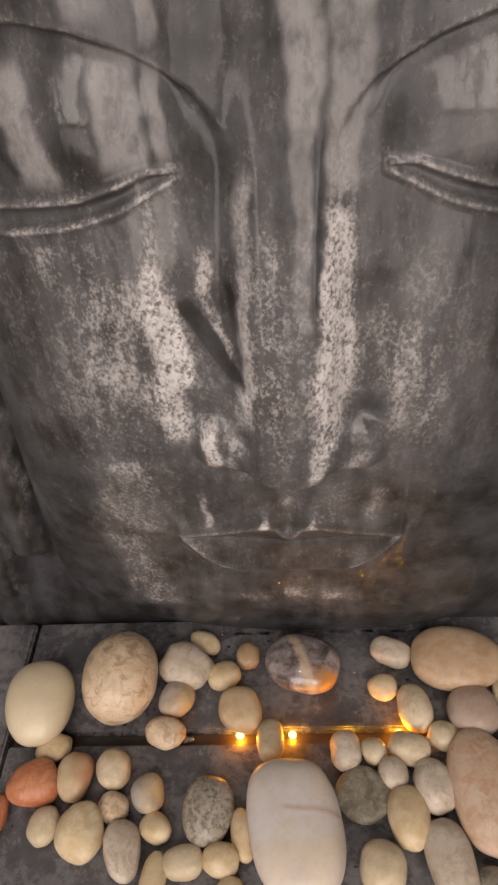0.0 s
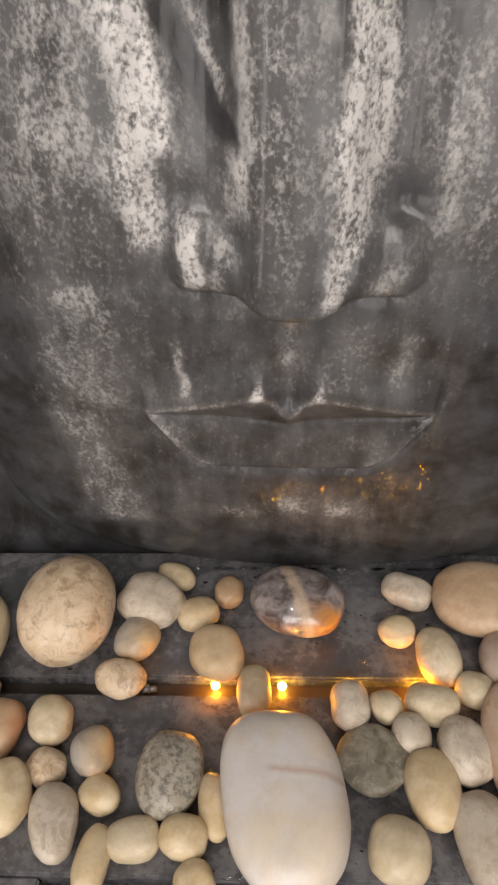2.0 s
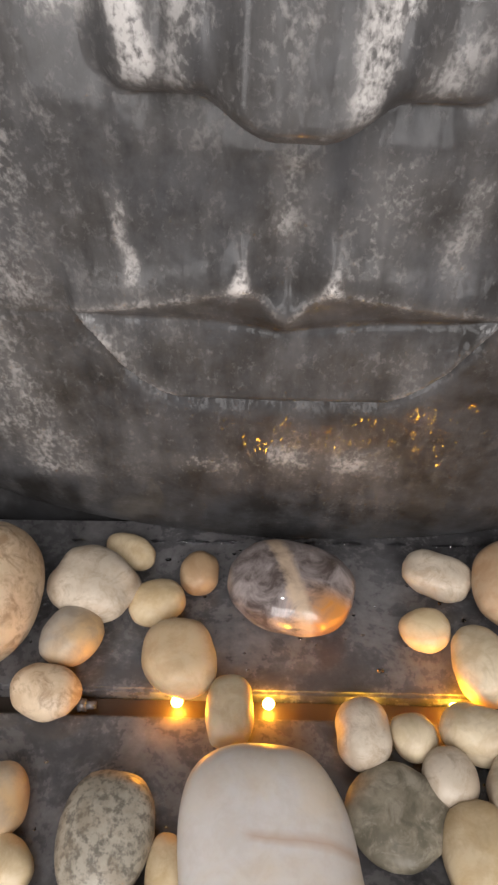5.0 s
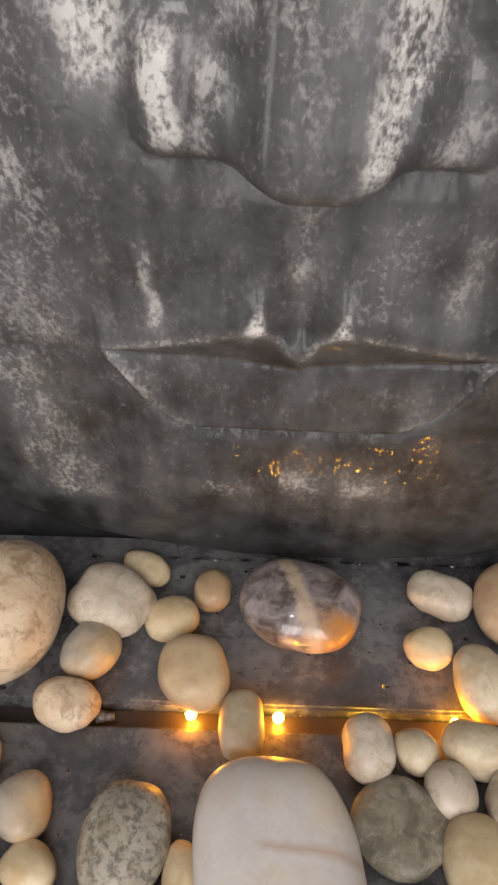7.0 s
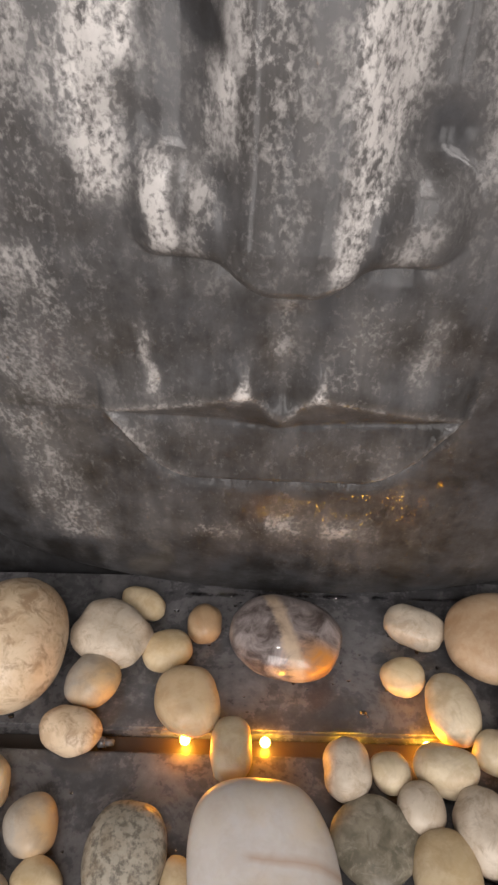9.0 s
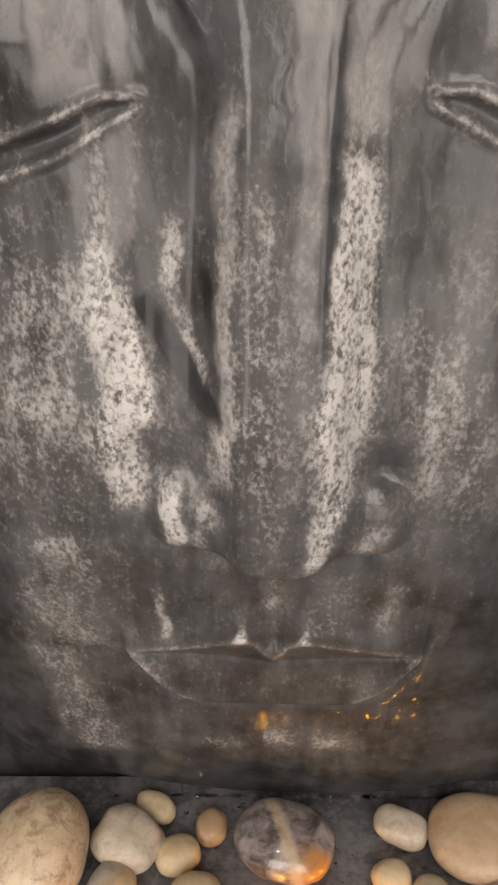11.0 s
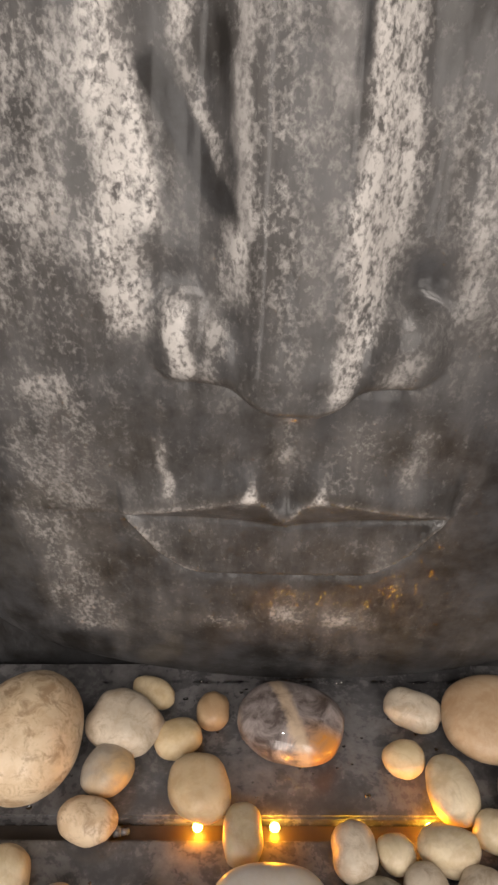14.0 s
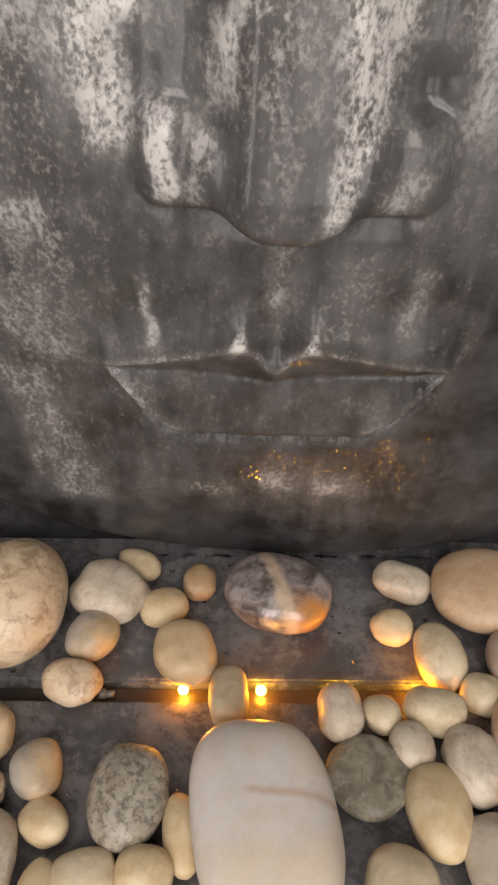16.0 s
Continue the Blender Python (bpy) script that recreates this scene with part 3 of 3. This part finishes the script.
CREAM = pebble_material("cream_pebble", (0.70, 0.58, 0.37), (0.80, 0.71, 0.53), "vein", (0.46, 0.33, 0.19), 75)
WHITE = pebble_material("white_pebble", (0.77, 0.78, 0.82), (0.77, 0.70, 0.59), "seam", (0.52, 0.34, 0.22), 30, 0.12, 0.36, 0.22)
IVORY = pebble_material("ivory_pebble", (0.76, 0.68, 0.50), (0.80, 0.74, 0.58), scale=25, gloss=0.28, worn=0.1)
PALE = pebble_material("pale_pebble", (0.66, 0.59, 0.43), (0.78, 0.71, 0.57), "vein", (0.42, 0.35, 0.26), 90)
MOTTLED = pebble_material("mottled_pebble", (0.72, 0.61, 0.46), (0.78, 0.66, 0.52), "mottle", (0.30, 0.20, 0.12))
SPECKLED = pebble_material("speckled_pebble", (0.36, 0.35, 0.31), (0.52, 0.50, 0.45), "speckle", (0.09, 0.085, 0.075))
ORANGE = pebble_material("orange_pebble", (0.55, 0.20, 0.10), (0.66, 0.33, 0.18), "mottle", (0.40, 0.12, 0.06))
TIPPED = pebble_material("tipped_pebble", (0.66, 0.55, 0.38), (0.70, 0.62, 0.48), "tip", (0.55, 0.24, 0.12))
GREYTAN = pebble_material("greytan_pebble", (0.40, 0.39, 0.37), (0.54, 0.51, 0.47), "tip", (0.66, 0.46, 0.24))
GREYWHITE = pebble_material("greywhite_pebble", (0.60, 0.56, 0.49), (0.74, 0.69, 0.62), "mottle", (0.40, 0.34, 0.27), 60)
GREEN = pebble_material("greengrey_pebble", (0.15, 0.145, 0.115), (0.36, 0.34, 0.28), "mottle", (0.50, 0.48, 0.42), 130, worn=0.3)
TAN = pebble_material("tan_pebble", (0.56, 0.42, 0.29), (0.62, 0.49, 0.36), "vein", (0.48, 0.30, 0.16), 40)
MAUVE = pebble_material("mauve_pebble", (0.46, 0.37, 0.32), (0.52, 0.43, 0.38), scale=40)
PINK = pebble_material("pink_pebble", (0.66, 0.50, 0.39), (0.74, 0.64, 0.55), "mottle", (0.58, 0.34, 0.20), 35)
BROWN = pebble_material("brown_pebble", (0.40, 0.29, 0.18), (0.48, 0.36, 0.24))
AMBER = pebble_material("amber_pebble", (0.62, 0.50, 0.34), (0.66, 0.54, 0.38), glow=0.25)
GLASSY = pebble_material("glassy_pebble", (0.52, 0.46, 0.34), (0.60, 0.54, 0.42), glow=0.6)
BANDED = banded_material()

pebble(-0.0834, 0.2768, 0.0313, 0.0244, 0.0207, 90, MOTTLED, "large round mottled beige pebble near the statue", 1, lump=0.04)
pebble(-0.1356, 0.2625, 0.0289, 0.0220, 0.0154, -86, IVORY, "smooth ivory oval pebble on the tray", 2, egg=-0.08, lump=0.02)
pebble(-0.1221, 0.2356, 0.0115, 0.0087, 0.0065, 20, CREAM, "small cream pebble on wet slate", 3)
pebble(-0.1286, 0.2122, 0.0158, 0.0138, 0.0097, 20, ORANGE, "red-orange egg-shaped pebble on the tray", 4, egg=0.18)
pebble(-0.1047, 0.2167, 0.0145, 0.0113, 0.0090, 90, TIPPED, "cream pebble with a rust-red foot", 5, egg=0.1)
pebble(-0.0817, 0.2211, 0.0122, 0.0107, 0.0085, 90, PALE, "pale round pebble on wet slate", 6)
pebble(-0.0784, 0.1985, 0.0097, 0.0088, 0.0067, -25, MOTTLED, "small pinkish mottled pebble", 7)
pebble(-0.0583, 0.2066, 0.0122, 0.0097, 0.0078, 90, GREYTAN, "grey and orange uneven pebble", 8, lump=0.09)
pebble(-0.0516, 0.1872, 0.0096, 0.0082, 0.0063, -33, CREAM, "small cream oval pebble", 9, egg=-0.1)
pebble(-0.0949, 0.1833, 0.0167, 0.0139, 0.0104, 90, CREAM, "plump cream pebble on wet slate", 10)
pebble(-0.1181, 0.1879, 0.0117, 0.0089, 0.0071, 82, PALE, "small pale oval pebble", 11)
pebble(-0.0691, 0.1740, 0.0171, 0.0107, 0.0080, -80, GREYWHITE, "grey-white long oval pebble", 12, egg=-0.1)
pebble(-0.0499, 0.1600, 0.0149, 0.0075, 0.0064, 86, CREAM, "narrow cream pebble over the drain slot", 13, egg=-0.12)
pebble(-0.0345, 0.1687, 0.0117, 0.0091, 0.0070, 10, PALE, "wide beige pebble by the drain slot", 14, corner=2.4)
pebble(-0.0130, 0.1694, 0.0103, 0.0096, 0.0075, -23, CREAM, "round cream pebble by the drain slot", 15)
pebble(-0.0067, 0.1526, 0.0085, 0.0084, 0.0066, 33, CREAM, "small beige pebble at the drain bridge", 16, corner=2.3)
pebble(-0.0216, 0.1958, 0.0199, 0.0147, 0.0095, 83, SPECKLED, "grey granite pebble with dark speckles", 17, lump=0.07)
pebble(-0.0007, 0.1839, 0.0145, 0.0072, 0.0061, -81, CREAM, "slim yellow-beige pebble leaning on a white one", 18)
pebble(0.0285, 0.1843, 0.0395, 0.0260, 0.0148, -80, WHITE, "largest white pebble with a faint tan vein", 19, corner=2.6, lump=0.04, egg=-0.02, flat=0.1)
pebble(0.0359, 0.1483, 0.0106, 0.0057, 0.0045, 0, PALE, "pale pebble on the drain bridge", 20)
pebble(0.0139, 0.2391, 0.0128, 0.0084, 0.0068, 90, GLASSY, "translucent honey pebble between two amber bulbs", 21, corner=2.6)
pebble(-0.0056, 0.2586, 0.0155, 0.0138, 0.0094, -83, AMBER, "amber-lit cream pebble over the channel", 22, corner=2.3)
pebble(-0.0474, 0.2669, 0.0128, 0.0112, 0.0086, 55, GREYTAN, "grey pebble with an orange side", 23)
pebble(-0.0425, 0.2900, 0.0185, 0.0147, 0.0096, -29, GREYWHITE, "angular grey-white pebble near the statue", 24, corner=2.5, lump=0.10)
pebble(-0.0318, 0.3118, 0.0114, 0.0073, 0.0052, -32, CREAM, "small cream pebble against the statue", 25)
pebble(-0.0169, 0.2847, 0.0113, 0.0094, 0.0067, 19, CREAM, "small cream oval pebble on wet slate", 26)
pebble(-0.0017, 0.2999, 0.0099, 0.0080, 0.0064, 90, BROWN, "small brown pebble near the statue", 27)
pebble(-0.0529, 0.2451, 0.0129, 0.0103, 0.0076, -22, MOTTLED, "beige pebble at the channel end", 28)
pebble(0.0351, 0.2889, 0.0253, 0.0199, 0.0123, -15, BANDED, "dark purple-brown pebble with a pale band", 29, corner=2.3, lump=0.05)
pebble(0.0946, 0.2996, 0.0137, 0.0092, 0.0071, -24, GREYWHITE, "grey-white blocky pebble near the statue", 30, corner=2.6)
pebble(0.1364, 0.2910, 0.0301, 0.0228, 0.0118, -7, TAN, "large flat tan pebble on the tray", 31, egg=-0.1, lump=0.03)
pebble(0.0864, 0.2740, 0.0095, 0.0088, 0.0063, 0, CREAM, "small cream pebble lit from the channel", 32)
pebble(0.1048, 0.2581, 0.0152, 0.0107, 0.0091, -83, PALE, "pale oval pebble with an amber glow", 33)
pebble(0.1402, 0.2554, 0.0167, 0.0159, 0.0097, 90, MAUVE, "mauve-brown round pebble on wet slate", 34, lump=0.03)
pebble(0.1197, 0.2401, 0.0101, 0.0092, 0.0075, -17, PALE, "small pale pebble on wet slate", 35)
pebble(0.0599, 0.2316, 0.0131, 0.0095, 0.0081, -86, GREYWHITE, "two-lobed pale green-grey pebble", 36, lump=0.05, pinch=0.09)
pebble(0.0770, 0.2315, 0.0087, 0.0077, 0.0061, -82, PALE, "small round pale pebble at the channel", 37)
pebble(0.0984, 0.2321, 0.0129, 0.0100, 0.0082, -19, PALE, "pale oval pebble at the channel", 38)
pebble(0.0868, 0.2170, 0.0103, 0.0088, 0.0075, -83, GREYWHITE, "small white round pebble on wet slate", 39, lump=0.03)
pebble(0.0684, 0.2051, 0.0165, 0.0153, 0.0064, -51, GREEN, "flat dark green-grey pebble beside the white one", 40, corner=2.5, lump=0.08)
pebble(0.1099, 0.2086, 0.0160, 0.0120, 0.0084, -79, GREYWHITE, "grey oval pebble on wet slate", 41)
pebble(0.0924, 0.1915, 0.0178, 0.0120, 0.0084, -86, CREAM, "cream lemon-shaped pebble on wet slate", 42, lump=0.08)
pebble(0.1396, 0.2045, 0.0371, 0.0222, 0.0111, -82, PINK, "large pinkish beige pebble on wet slate", 43, lump=0.04)
pebble(0.0755, 0.1655, 0.0139, 0.0125, 0.0094, 84, PALE, "pale yellow-green round pebble", 44, corner=2.4)
pebble(0.1122, 0.1677, 0.0236, 0.0125, 0.0088, -81, GREYWHITE, "long white pebble over the drain slot", 45, corner=2.3, lump=0.06)
pebble(0.1340, 0.1544, 0.0123, 0.0097, 0.0068, 90, GREEN, "dark grey pebble at the tray edge", 46)
pebble(0.1608, 0.2722, 0.0088, 0.0051, 0.0041, 90, PALE, "small pale pebble at the tray edge", 47)
pebble(-0.1492, 0.1951, 0.0133, 0.0067, 0.0047, 90, ORANGE, "small orange pebble at the tray edge", 48)

# ---- splashed water ----


def water_material():
    m, t, b = material("water")
    b.inputs["Base Color"].default_value = (0.95, 0.97, 1.0, 1)
    b.inputs["Roughness"].default_value = 0.02
    b.inputs["IOR"].default_value = 1.33
    b.inputs["Transmission Weight"].default_value = 1.0
    return m


WATER = water_material()


def drops(name, count, spots, label):
    """Small domes of water on a level plate."""
    rng = random.Random(7)
    verts, faces = [], []
    for _ in range(count):
        x0, x1, y0, y1, z = rng.choice(spots)
        cx, cy = rng.uniform(x0, x1), rng.uniform(y0, y1)
        rad = rng.uniform(0.0004, 0.0012) * rng.uniform(0.6, 1.0)
        sx, h = rng.uniform(0.7, 1.4), rng.uniform(0.35, 0.6)
        base = len(verts)
        for ring in range(4):
            el = ring * math.pi / 8
            for j in range(10):
                an = j * math.pi / 5
                verts.append((cx + rad * sx * math.cos(el) * math.cos(an), cy + rad * math.cos(el) * math.sin(an), z + rad * h * math.sin(el)))
        verts.append((cx, cy, z + rad * h))
        for ring in range(3):
            for j in range(10):
                p, q = base + ring * 10 + j, base + ring * 10 + (j + 1) % 10
                faces.append((p, q, q + 10, p + 10))
        for j in range(10):
            faces.append((base + 30 + j, base + 30 + (j + 1) % 10, base + 40))
        faces.append(tuple(base + 9 - j for j in range(10)))
    me = bpy.data.meshes.new(name)
    me.from_pydata(verts, [], faces)
    me.materials.append(WATER)
    for p in me.polygons:
        p.use_smooth = True
    return tagged(new(name, me), label, "water", kind="stuff")


drops("water_drops", 190, ((-0.15, 0.19, 0.252, 0.318, 0.0001), (-0.15, 0.19, 0.158, 0.239, 0.0001), (-0.01, 0.056, 0.149, 0.155, -0.0029)), "clear water drops splashed over the dark plates")


def wet_edge(name, x0, x1, y, z, label):
    """A broken bead of water along an edge."""
    rng = random.Random(3)
    bm = bmesh.new()
    x = x0
    while x < x1:
        length = rng.uniform(0.003, 0.016)
        rad = rng.uniform(0.0005, 0.0009)
        at = Matrix.Translation((x + length / 2, y + rng.uniform(-0.0004, 0.0004), z)) @ Matrix.Diagonal((length / 2, rad * 1.5, rad, 1))
        bmesh.ops.create_uvsphere(bm, u_segments=16, v_segments=8, radius=1.0, matrix=at)
        x += length + rng.uniform(0.0, 0.012)
    return tagged(mesh_object(name, bm, WATER, True), label, "water", kind="stuff")


wet_edge("water_bead", -0.060, 0.120, 0.3212, 0.0002, "broken bead of water along the tray back")
wet_edge("water_bead", -0.010, 0.050, 0.1570, 0.0002, "broken bead of water along the drain edge")

# ---- room round the fountain ----
structure("floor", box(-2.2, 2.2, -3.2, 1.0, -1.2, -1.101), TIMBER, "brown floor of the room", "floor")
structure("wall_north", box(-2.2, 2.2, 0.36, 0.46, -1.10, 2.7), PAINT, "plain painted wall behind the statue", "wall")
structure("wall_south", box(-2.2, 2.2, -3.3, -3.2, -1.10, 2.7), PAINT, "plain painted wall facing the statue", "wall")
structure("wall_west", box(-2.3, -2.2, -3.3, 0.46, -1.10, 2.7), PAINT, "plain painted side wall of the room", "wall")
structure("wall_east", box(2.2, 2.3, -3.3, 0.46, -1.10, 2.7), PAINT, "plain painted side wall of the room", "wall")
structure("ceiling", box(-2.3, 2.3, -3.3, 0.46, 2.7, 2.8), PAINT, "plain painted ceiling of the room", "ceiling")
